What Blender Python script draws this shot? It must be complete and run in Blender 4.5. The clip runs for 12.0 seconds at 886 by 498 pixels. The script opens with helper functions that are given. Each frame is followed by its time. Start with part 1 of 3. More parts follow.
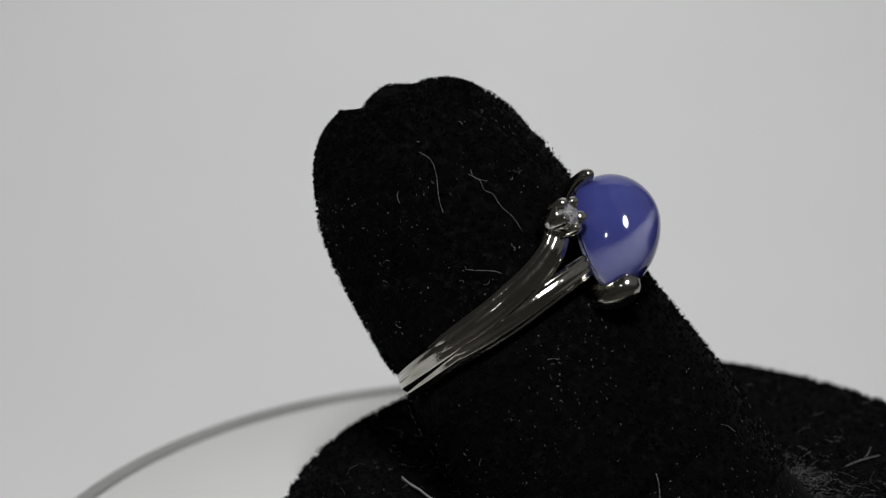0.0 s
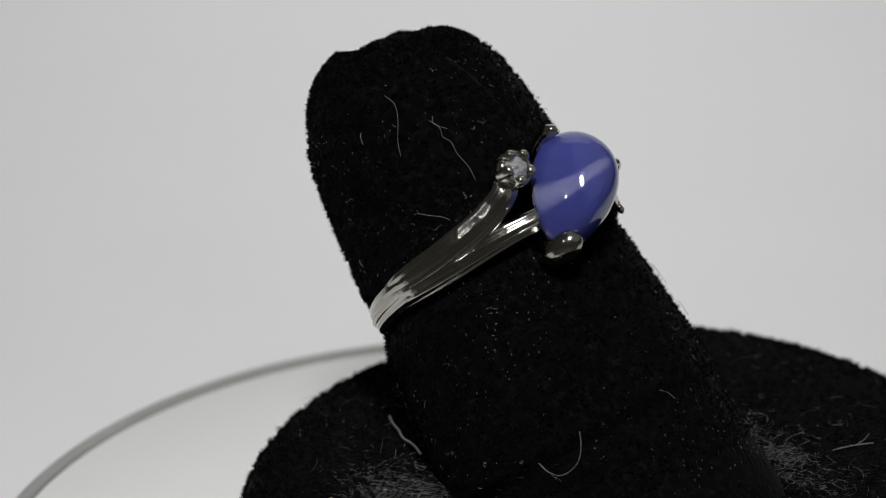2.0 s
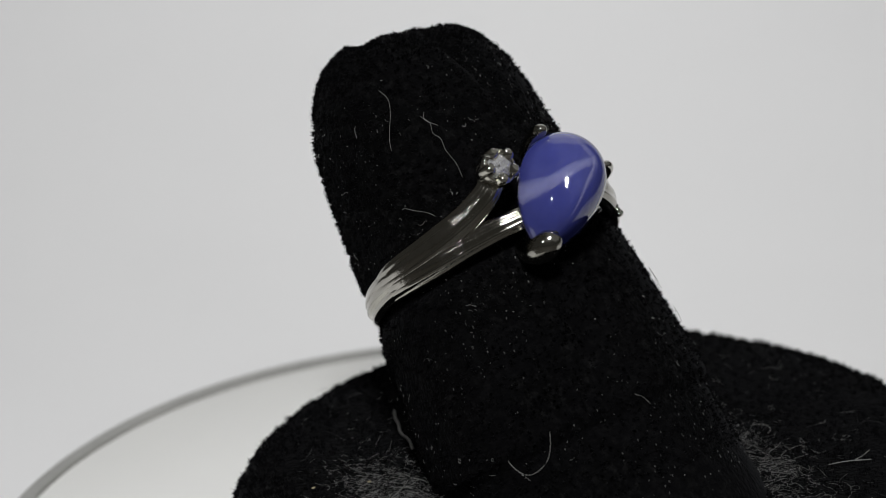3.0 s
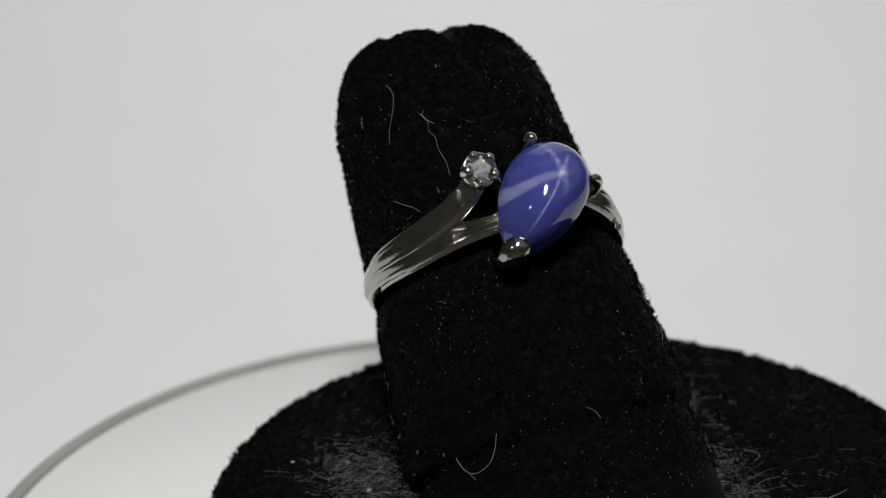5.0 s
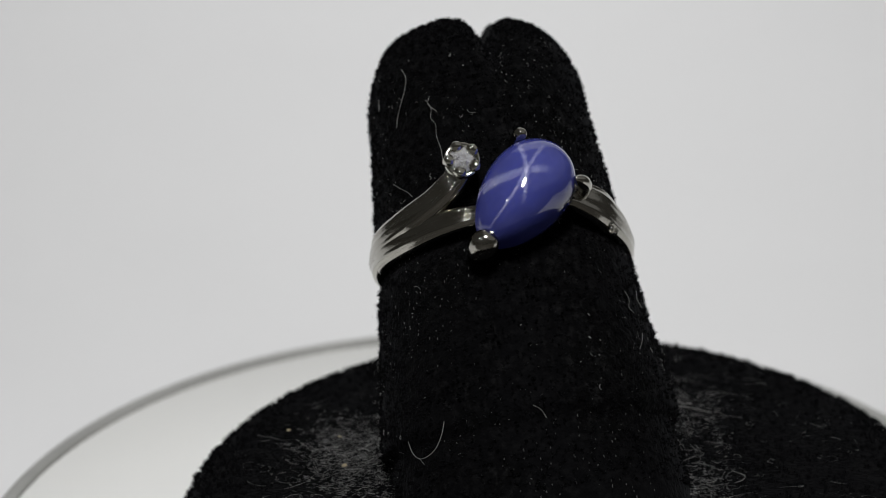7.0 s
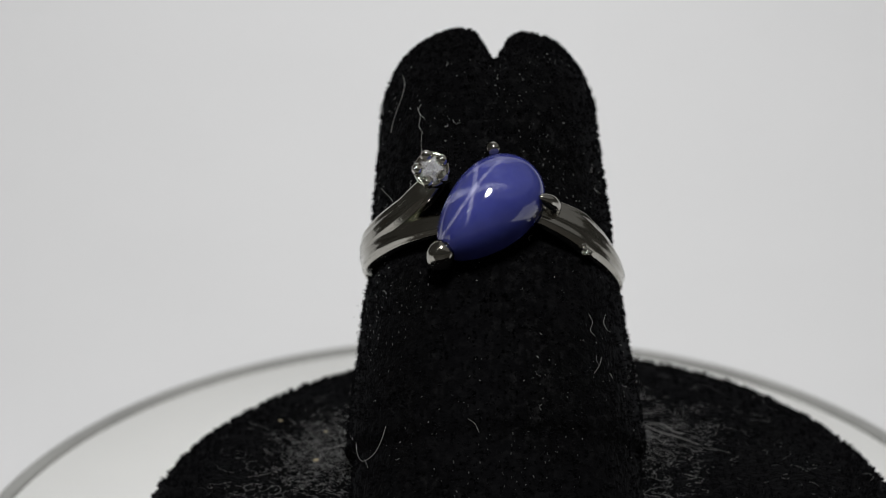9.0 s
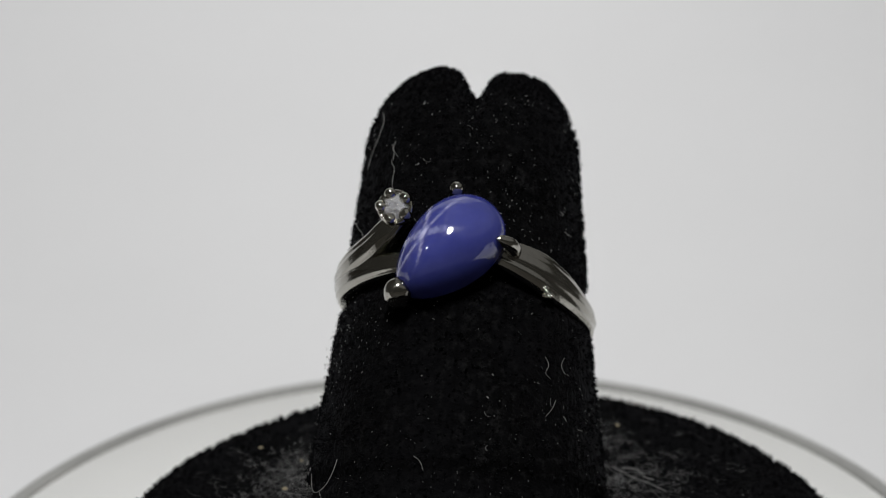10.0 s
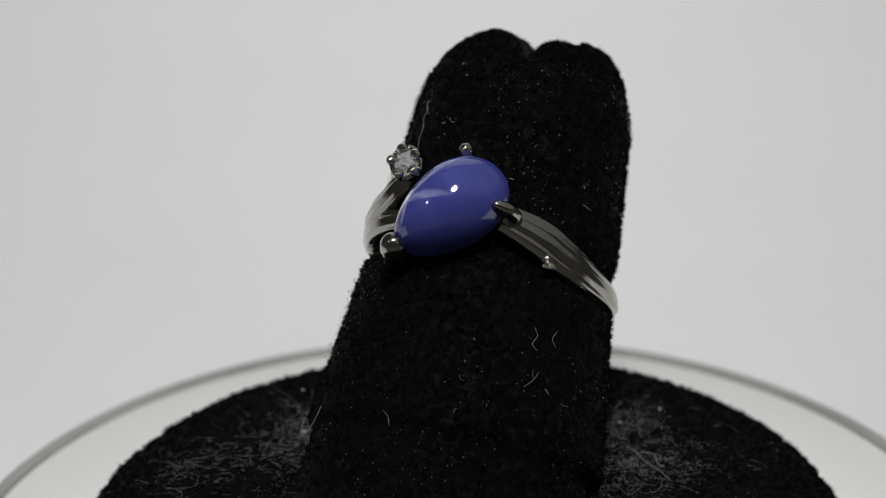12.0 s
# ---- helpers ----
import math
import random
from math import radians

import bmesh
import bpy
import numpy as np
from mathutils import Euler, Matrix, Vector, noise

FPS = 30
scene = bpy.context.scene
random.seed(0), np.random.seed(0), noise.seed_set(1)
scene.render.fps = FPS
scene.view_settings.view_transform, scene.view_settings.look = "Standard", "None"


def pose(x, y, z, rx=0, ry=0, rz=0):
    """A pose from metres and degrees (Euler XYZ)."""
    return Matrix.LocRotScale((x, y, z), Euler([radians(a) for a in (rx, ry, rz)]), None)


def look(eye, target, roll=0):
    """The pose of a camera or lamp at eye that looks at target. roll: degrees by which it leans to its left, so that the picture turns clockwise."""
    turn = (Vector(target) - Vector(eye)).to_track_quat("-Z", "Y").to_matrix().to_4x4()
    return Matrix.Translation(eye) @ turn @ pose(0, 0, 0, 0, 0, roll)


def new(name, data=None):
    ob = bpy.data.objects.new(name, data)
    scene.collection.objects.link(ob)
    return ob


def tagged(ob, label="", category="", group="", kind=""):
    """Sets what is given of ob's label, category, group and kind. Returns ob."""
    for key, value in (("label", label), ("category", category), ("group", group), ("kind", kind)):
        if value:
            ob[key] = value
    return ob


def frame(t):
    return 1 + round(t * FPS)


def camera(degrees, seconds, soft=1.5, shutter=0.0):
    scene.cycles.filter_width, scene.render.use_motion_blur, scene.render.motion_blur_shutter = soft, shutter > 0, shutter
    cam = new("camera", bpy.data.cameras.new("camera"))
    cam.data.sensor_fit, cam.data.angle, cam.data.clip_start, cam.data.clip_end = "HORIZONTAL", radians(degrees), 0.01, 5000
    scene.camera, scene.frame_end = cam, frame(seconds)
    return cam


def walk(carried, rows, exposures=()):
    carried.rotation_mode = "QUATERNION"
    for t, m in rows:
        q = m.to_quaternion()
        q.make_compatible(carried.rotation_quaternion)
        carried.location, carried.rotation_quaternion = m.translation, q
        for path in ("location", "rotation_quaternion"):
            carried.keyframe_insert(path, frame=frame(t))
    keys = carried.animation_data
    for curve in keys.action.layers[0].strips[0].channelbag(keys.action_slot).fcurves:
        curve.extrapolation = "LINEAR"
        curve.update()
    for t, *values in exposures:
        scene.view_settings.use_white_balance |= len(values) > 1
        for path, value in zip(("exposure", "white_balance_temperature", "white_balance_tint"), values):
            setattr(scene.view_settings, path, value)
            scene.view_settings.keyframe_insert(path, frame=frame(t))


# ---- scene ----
# World origin: centre of the turntable disc, at the height of its upper rim. Sizes below in millimetres, scaled by MM.
MM = 0.001
cam = camera(18.90, 12.0, soft=0.85)
walk(cam, [
    (0.0, pose(-0.00980, -0.18295, 0.10686, 67.453, -0.592, -0.467)),
    (0.1, pose(-0.01007, -0.18407, 0.10499, 67.247, -0.461, -0.253)),
    (0.2, pose(-0.00963, -0.18465, 0.10445, 67.041, -0.330, -0.040)),
    (0.3, pose(-0.00798, -0.18492, 0.10470, 66.833, -0.200, 0.173)),
    (0.5, pose(-0.00594, -0.18449, 0.10730, 66.420, 0.060, 0.596)),
    (1.0, pose(-0.00527, -0.18606, 0.10473, 67.127, 0.266, 0.194)),
    (1.5, pose(-0.00415, -0.18631, 0.10571, 67.186, 0.450, 0.220)),
    (2.0, pose(-0.00309, -0.18575, 0.10564, 67.074, 0.485, 0.432)),
    (2.5, pose(-0.00303, -0.18481, 0.10742, 66.488, 0.710, 0.156)),
    (3.0, pose(-0.00109, -0.18659, 0.10448, 67.455, 1.103, 0.632)),
    (5.0, pose(-0.00503, -0.18888, 0.10787, 66.853, 0.319, -0.391)),
    (5.5, pose(-0.00390, -0.18986, 0.10640, 67.350, 0.427, -0.177)),
    (6.0, pose(-0.00320, -0.19052, 0.10664, 67.430, 0.539, 0.018)),
    (6.5, pose(-0.00285, -0.18976, 0.10658, 67.103, 0.455, 0.177)),
    (7.0, pose(-0.00167, -0.19019, 0.10686, 67.095, 0.452, 0.525)),
    (7.5, pose(-0.00190, -0.19007, 0.10677, 67.267, 0.316, 0.146)),
    (9.5, pose(-0.00408, -0.19023, 0.10958, 66.876, 0.745, -0.996)),
    (10.0, pose(-0.00348, -0.19096, 0.11044, 67.334, 0.817, -1.342)),
    (10.5, pose(-0.00328, -0.19135, 0.11025, 67.229, 0.879, -1.086)),
    (11.0, pose(-0.00300, -0.19161, 0.10926, 67.307, 0.682, -0.815)),
    (11.5, pose(-0.00359, -0.19137, 0.10929, 67.121, 0.518, -0.829)),
    (12.0, pose(-0.00320, -0.19111, 0.10874, 66.957, 0.631, -0.741)),
], exposures=[(0.0, -0.28), (0.2, -0.50), (0.4, -0.56), (0.8, -0.54), (1.0, -0.40), (1.5, -0.22), (2.5, -0.10), (5.0, -0.04), (9.5, -0.02), (12.0, -0.09)])
cam.data.dof.use_dof = True
cam.data.dof.focus_distance = 0.199
cam.data.dof.aperture_fstop = 36.0

# ---- light ----
world = bpy.data.worlds.new("world")
scene.world = world
world.use_nodes = True
world.node_tree.nodes["Background"].inputs[0].default_value = (1.0, 0.97, 0.88, 1)
world.node_tree.nodes["Background"].inputs[1].default_value = 0.04


def area_lamp(name, eye, target, size, size_y, watts, color):
    lamp = bpy.data.lights.new(name, "AREA")
    lamp.shape, lamp.size, lamp.size_y, lamp.energy, lamp.color = "ELLIPSE", size, size_y, watts, color
    ob = new(name, lamp)
    ob.matrix_world = look(eye, target)
    return ob


area_lamp("desk_lamp", (-0.015, -0.375, 0.68), (0.0, 0.03, 0.03), 0.12, 0.17, 5.45, (1.0, 1.0, 1.0))
area_lamp("second_lamp", (-0.24, -0.20, 0.23), (0.0, 0.0, 0.03), 0.02, 0.02, 0.06, (1.0, 1.0, 1.0))
# Unseen soft fill, added to brighten the card and lift shadows on the disc.
area_lamp("overhead_fill", (0.62, 0.22, 0.95), (0.08, 0.20, 0.0), 3.0, 2.6, 2.2, (1.0, 1.0, 1.0))


# ---- materials ----
def material(name, color, rough=0.5, metal=0.0):
    m = bpy.data.materials.new(name)
    m.use_nodes = True
    b = m.node_tree.nodes["Principled BSDF"]
    b.inputs["Base Color"].default_value = (*color, 1)
    b.inputs["Roughness"].default_value = rough
    b.inputs["Metallic"].default_value = metal
    return m, m.node_tree.nodes, m.node_tree.links, b


def noise_node(nodes, links, scale, detail=4.0, rough=0.6):
    co = nodes.new("ShaderNodeTexCoord")
    n = nodes.new("ShaderNodeTexNoise")
    n.inputs["Scale"].default_value, n.inputs["Detail"].default_value, n.inputs["Roughness"].default_value = scale, detail, rough
    links.new(co.outputs["Object"], n.inputs["Vector"])
    return n


def ramp(nodes, links, source, stops):
    r = nodes.new("ShaderNodeValToRGB")
    e = r.color_ramp.elements
    while len(e) < len(stops):
        e.new(0.5)
    for el, (p, c) in zip(e, stops):
        el.position, el.color = p, (*c, 1)
    links.new(source, r.inputs[0])
    return r.outputs[0]


def bump(nodes, links, source, bsdf, strength, distance):
    b = nodes.new("ShaderNodeBump")
    b.inputs["Strength"].default_value, b.inputs["Distance"].default_value = strength, distance
    links.new(source, b.inputs["Height"])
    links.new(b.outputs[0], bsdf.inputs["Normal"])


def make_paper():
    m, nodes, links, b = material("white_card", (0.78, 0.78, 0.78), 0.75)
    n = noise_node(nodes, links, 9.0)
    links.new(ramp(nodes, links, n.outputs[0], [(0.3, (0.74, 0.74, 0.745)), (0.7, (0.78, 0.78, 0.785))]), b.inputs["Base Color"])
    f = noise_node(nodes, links, 900.0)
    bump(nodes, links, f.outputs[0], b, 0.1, 0.0002)
    return m


def make_disc():
    m, nodes, links, b = material("white_acrylic", (0.88, 0.88, 0.87), 0.6)
    n = noise_node(nodes, links, 25.0)
    links.new(ramp(nodes, links, n.outputs[0], [(0.3, (0.76, 0.76, 0.745)), (0.7, (0.80, 0.80, 0.78))]), b.inputs["Base Color"])
    return m


def make_rim():
    m, nodes, links, b = material("grey_edge", (0.20, 0.20, 0.195), 0.3)
    n = noise_node(nodes, links, 60.0)
    links.new(ramp(nodes, links, n.outputs[0], [(0.3, (0.23, 0.23, 0.22)), (0.7, (0.32, 0.32, 0.305))]), b.inputs["Base Color"])
    return m


def make_velvet(name, low, high, pale):
    """Black pile: fine grain, wide brushed patches and faint rows of paler pile along the weave."""
    m, nodes, links, b = material(name, low, 0.95)
    fine = noise_node(nodes, links, 1400.0, 5.0, 0.7)
    wide = noise_node(nodes, links, 130.0, 3.0, 0.6)
    grain = ramp(nodes, links, fine.outputs[0], [(0.45, low), (0.70, high)])
    patch = ramp(nodes, links, wide.outputs[0], [(0.42, (0, 0, 0)), (0.74, (1, 1, 1))])
    co = nodes.new("ShaderNodeTexCoord")
    wave = nodes.new("ShaderNodeTexWave")
    wave.bands_direction = "X"
    wave.inputs["Scale"].default_value, wave.inputs["Distortion"].default_value, wave.inputs["Detail Scale"].default_value = 370.0, 1.2, 2.0
    links.new(co.outputs["Object"], wave.inputs["Vector"])
    rows = ramp(nodes, links, wave.outputs[0], [(0.70, (0.5, 0.5, 0.5)), (0.95, (1, 1, 1))])
    speck = ramp(nodes, links, fine.outputs[0], [(0.52, (0, 0, 0)), (0.66, pale)])
    mul = nodes.new("ShaderNodeMix")
    mul.data_type, mul.blend_type = "RGBA", "MULTIPLY"
    mul.inputs[0].default_value = 1.0
    links.new(patch, mul.inputs[6])
    links.new(rows, mul.inputs[7])
    mx = nodes.new("ShaderNodeMix")
    mx.data_type = "RGBA"
    links.new(mul.outputs[2], mx.inputs[0])
    links.new(grain, mx.inputs[6])
    links.new(speck, mx.inputs[7])
    links.new(mx.outputs[2], b.inputs["Base Color"])
    b.inputs["Specular IOR Level"].default_value = 0.05
    b.inputs["Sheen Weight"].default_value = 0.015
    b.inputs["Sheen Roughness"].default_value = 0.35
    b.inputs["Sheen Tint"].default_value = (0.9, 0.93, 1.0, 1)
    f = noise_node(nodes, links, 2600.0, 3.0)
    bump(nodes, links, f.outputs[0], b, 0.8, 0.0003)
    return m


def make_silver(name="white_gold", gloss=1.0, bright=1.0):
    """Worn white gold: satin wear in patches, fine scratches."""
    m, nodes, links, b = material(name, (0.60, 0.585, 0.54), 0.2, 1.0)
    n = noise_node(nodes, links, 500.0, 6.0, 0.7)
    links.new(ramp(nodes, links, n.outputs[0], [(0.30, (0.06 * gloss,) * 3), (0.72, (0.19 * gloss,) * 3)]), b.inputs["Roughness"])
    tone = noise_node(nodes, links, 240.0, 5.0)
    links.new(ramp(nodes, links, tone.outputs[0], [(0.3, (0.37 * bright, 0.357 * bright, 0.317 * bright)), (0.7, (0.50 * bright, 0.487 * bright, 0.445 * bright))]), b.inputs["Base Color"])
    bump(nodes, links, n.outputs[0], b, 0.22, 0.0002)
    return m


def make_diamond():
    m, nodes, links, b = material("clear_brilliant", (0.97, 0.97, 1.0), 0.01)
    b.inputs["IOR"].default_value = 2.4
    # Not fully clear: the white body colour stands in for sparkle inside the facets.
    b.inputs["Transmission Weight"].default_value = 0.74
    return m


def make_sapphire():
    """Milky blue cabochon: the star comes from three families of parallel needles under the dome, lit through its curve."""
    m, nodes, links, b = material("star_sapphire", (0.045, 0.065, 0.36), 0.06)
    b.inputs["IOR"].default_value = 1.76
    n = noise_node(nodes, links, 260.0, 4.0)
    links.new(ramp(nodes, links, n.outputs[0], [(0.3, (0.034, 0.041, 0.195)), (0.7, (0.050, 0.059, 0.255))]), b.inputs["Base Color"])
    b.inputs["Subsurface Weight"].default_value = 0.25
    b.inputs["Subsurface Scale"].default_value = 0.0015
    b.inputs["Subsurface Radius"].default_value = (0.3, 0.4, 1.0)
    geo = nodes.new("ShaderNodeNewGeometry")
    axis = nodes.new("ShaderNodeVectorTransform")
    axis.vector_type, axis.convert_from, axis.convert_to = "VECTOR", "OBJECT", "WORLD"
    axis.inputs[0].default_value = (0, 0, 1)

    def vec(op, a, c=None, scale=None):
        v = nodes.new("ShaderNodeVectorMath")
        v.operation = op
        links.new(a, v.inputs[0])
        if c is not None:
            links.new(c, v.inputs[1])
        if scale is not None:
            if isinstance(scale, float):
                v.inputs["Scale"].default_value = scale
            else:
                links.new(scale, v.inputs["Scale"])
        return v

    up = vec("NORMALIZE", axis.outputs[0]).outputs[0]
    along = vec("DOT_PRODUCT", geo.outputs["Normal"], up).outputs["Value"]
    tilt = nodes.new("ShaderNodeVectorTransform")
    tilt.vector_type, tilt.convert_from, tilt.convert_to = "VECTOR", "OBJECT", "WORLD"
    tilt.inputs[0].default_value = (-0.115, 0.50, 0)
    side = vec("SUBTRACT", geo.outputs["Normal"], vec("ADD", vec("SCALE", up, scale=along).outputs[0], tilt.outputs[0]).outputs[0]).outputs[0]
    off = vec("DOT_PRODUCT", side, side).outputs["Value"]
    fade = nodes.new("ShaderNodeMapRange")
    fade.interpolation_type = "SMOOTHSTEP"
    fade.inputs["From Min"].default_value, fade.inputs["From Max"].default_value = 0.80, 0.05
    links.new(off, fade.inputs["Value"])
    silk = nodes.new("ShaderNodeMix")
    silk.data_type = "RGBA"
    silk.inputs[6].default_value = (0.0, 0.0, 0.0, 1)
    silk.inputs[7].default_value = (0.023, 0.023, 0.027, 1)
    links.new(fade.outputs[0], silk.inputs[0])
    last = b.outputs[0]
    for k in range(3):
        t = nodes.new("ShaderNodeVectorTransform")
        t.vector_type, t.convert_from, t.convert_to = "VECTOR", "OBJECT", "WORLD"
        a = radians(90 + 60 * k)
        t.inputs[0].default_value = (math.cos(a), math.sin(a), 0)
        g = nodes.new("ShaderNodeBsdfAnisotropic")
        links.new(silk.outputs[2], g.inputs["Color"])
        g.inputs["Roughness"].default_value = 0.26
        g.inputs["Anisotropy"].default_value = 0.945
        needle = vec("NORMALIZE", t.outputs[0]).outputs[0]
        slope = nodes.new("ShaderNodeMath")
        slope.operation = "MULTIPLY"
        links.new(vec("DOT_PRODUCT", side, needle).outputs["Value"], slope.inputs[0])
        slope.inputs[1].default_value = 0.90
        inner = vec("NORMALIZE", vec("SUBTRACT", up, vec("SCALE", needle, scale=slope.outputs[0]).outputs[0]).outputs[0]).outputs[0]
        links.new(needle, g.inputs["Tangent"])
        links.new(inner, g.inputs["Normal"])
        add = nodes.new("ShaderNodeAddShader")
        links.new(last, add.inputs[0])
        links.new(g.outputs[0], add.inputs[1])
        last = add.outputs[0]
    links.new(last, nodes["Material Output"].inputs["Surface"])
    return m


def make_table():
    m, nodes, links, b = material("dark_table", (0.03, 0.027, 0.022), 0.5)
    n = noise_node(nodes, links, 30.0)
    links.new(ramp(nodes, links, n.outputs[0], [(0.3, (0.022, 0.020, 0.016)), (0.7, (0.045, 0.040, 0.033))]), b.inputs["Base Color"])
    return m


TABLE = make_table()
CARD, DISC, RIM = make_paper(), make_disc(), make_rim()
VELVET = make_velvet("black_velvet", (0.0015, 0.0015, 0.0018), (0.004, 0.004, 0.0043), (0.012, 0.012, 0.012))
NAP = make_velvet("velvet_nap", (0.0026, 0.0026, 0.0031), (0.006, 0.006, 0.0065), (0.040, 0.040, 0.041))
SILVER, DIAMOND, SAPPHIRE = make_silver(), make_diamond(), make_sapphire()
# Glossier copy, colour lifted too: puts sparkle into the cup and bead prongs.
POLISH = make_silver("polished_white_gold", 0.5, 1.4)


def make_lint(name, low, high):
    m, nodes, links, b = material(name, low, 0.8)
    geo = nodes.new("ShaderNodeNewGeometry")
    links.new(ramp(nodes, links, geo.outputs["Random Per Island"], [(0.0, low), (1.0, high)]), b.inputs["Base Color"])
    return m


LINT = make_lint("pale_lint", (0.20, 0.20, 0.195), (0.34, 0.335, 0.32))
WEAVE = make_lint("knit_ground", (0.015, 0.015, 0.015), (0.13, 0.13, 0.13))
CRUMB = make_lint("tan_crumb", (0.28, 0.24, 0.15), (0.36, 0.31, 0.20))
SPECK = make_lint("dull_lint", (0.03, 0.03, 0.03), (0.58, 0.58, 0.57))
DUST = make_lint("grey_lint", (0.03, 0.03, 0.03), (0.32, 0.32, 0.315))


# ---- mesh helpers ----
def part(name, bm, mat, parent=None, label="", smooth=True):
    mesh = bpy.data.meshes.new(name)
    bmesh.ops.recalc_face_normals(bm, faces=bm.faces)
    bm.to_mesh(mesh)
    bm.free()
    return part_mesh(name, mesh, mat, parent, label, smooth)


def part_mesh(name, mesh, mat, parent=None, label="", smooth=True):
    if smooth:
        mesh.polygons.foreach_set("use_smooth", [True] * len(mesh.polygons))
    mesh.materials.append(mat)
    ob = new(name, mesh)
    if parent:
        ob.parent = parent
    if label:
        tagged(ob, label)
    return ob


def grid_mesh(bm, rings, cap_start=True, cap_end=True):
    """Skin a list of closed rings of points (in millimetres)."""
    rows = [[bm.verts.new(Vector(p) * MM) for p in r] for r in rings]
    n = len(rows[0])
    for a, b in zip(rows, rows[1:]):
        for i in range(n):
            bm.faces.new((a[i], a[(i + 1) % n], b[(i + 1) % n], b[i]))
    if cap_start:
        bm.faces.new(rows[0])
    if cap_end:
        bm.faces.new(rows[-1])


def lathe(profile, steps):
    """Closed rings of points round z from (radius, height) pairs."""
    return [[(r * math.cos(2 * math.pi * i / steps), r * math.sin(2 * math.pi * i / steps), z) for i in range(steps)] for r, z in profile]


def smoothstep(a, b, x):
    t = min(1.0, max(0.0, (x - a) / (b - a)))
    return t * t * (3 - 2 * t)


def mix(a, b, t):
    return a + (b - a) * t


# ---- the setting ----
def sweep_card():
    """White card: flat, then curving up behind; trimmed out of view against bright reflections."""
    bm = bmesh.new()
    line = [(-30.0, -12.0), (0.0, -12.0), (60.0, -12.0)]
    for i in range(1, 33):
        a = math.pi / 2 * i / 32
        line.append((60 + 260 * math.sin(a), -12 + 260 * (1 - math.cos(a))))
    line.append((320.0, 420.0))
    left = [bm.verts.new(Vector((-150, y, z)) * MM) for y, z in line]
    right = [bm.verts.new(Vector((150, y, z)) * MM) for y, z in line]
    for i in range(len(line) - 1):
        bm.faces.new((left[i], right[i], right[i + 1], left[i + 1]))
    ob = part("backdrop", bm, CARD)
    thick = ob.modifiers.new("thickness", "SOLIDIFY")
    thick.thickness = 0.001
    thick.offset = -1
    tagged(ob, "plain white card sweep curving up behind the turntable", "backdrop", kind="structure")


def unseen_table_top():
    """Plain dark table top, added out of view: the metal mirrors a dim room."""
    bm = bmesh.new()
    bmesh.ops.create_cube(bm, size=1.0, matrix=Matrix.Translation((0, 0, -0.034)) @ Matrix.Diagonal((1.6, 1.6, 0.04, 1)))
    tagged(part("table", bm, TABLE, smooth=False), "plain dark table top, out of view, under the white card", "table", kind="structure")


unseen_table_top()
sweep_card()


def turntable_disc():
    root = new("turntable")
    bm = bmesh.new()
    grid_mesh(bm, lathe([(36, -12), (36, -3.2), (40.9, -3.0), (41.45, -2.6), (41.45, -0.4), (41.3, -0.25), (20, -0.25)], 192))
    part("disc", bm, DISC, root)
    bm = bmesh.new()
    grid_mesh(bm, lathe([(41.48, -2.8), (42.5, -2.7), (42.75, -2.4), (42.75, -0.15), (42.6, 0.05), (41.75, 0.05), (41.55, -0.05), (41.48, -0.3), (41.48, -2.8)], 192), False, False)
    part("rim", bm, RIM, root, "thin grey clear edge")
    tagged(root, "round white turntable disc with a thin grey rim", "turntable")
    return root


# ---- the ring stand ----
AXIS_X, AXIS_Y, FLOOR = 3.60, -7.20, 10.7      # foot of the finger on the base's upper face
TURN_Z, LEAN = 17.62, 39.06
BASE_X, BASE_Y = 5.80, -7.70
finger_frame = pose(AXIS_X * MM, AXIS_Y * MM, FLOOR * MM, 0, 0, TURN_Z) @ pose(0, 0, 0, -LEAN)
ACROSS = [(-9, 12.6), (4, 11.48), (12, 10.39), (20, 9.51), (28, 8.69), (33, 8.4), (40, 8.3)]
THICK = [(-9, 12.0), (4, 11.26), (12, 10.7), (20, 10.07), (28, 9.37), (33, 8.3), (40, 8.0)]
TOP, ROUND = 36.2, 6.2


def lerp_table(table, s):
    for (s0, v0), (s1, v1) in zip(table, table[1:]):
        if s <= s1:
            return mix(v0, v1, (s - s0) / (s1 - s0))
    return table[-1][1]


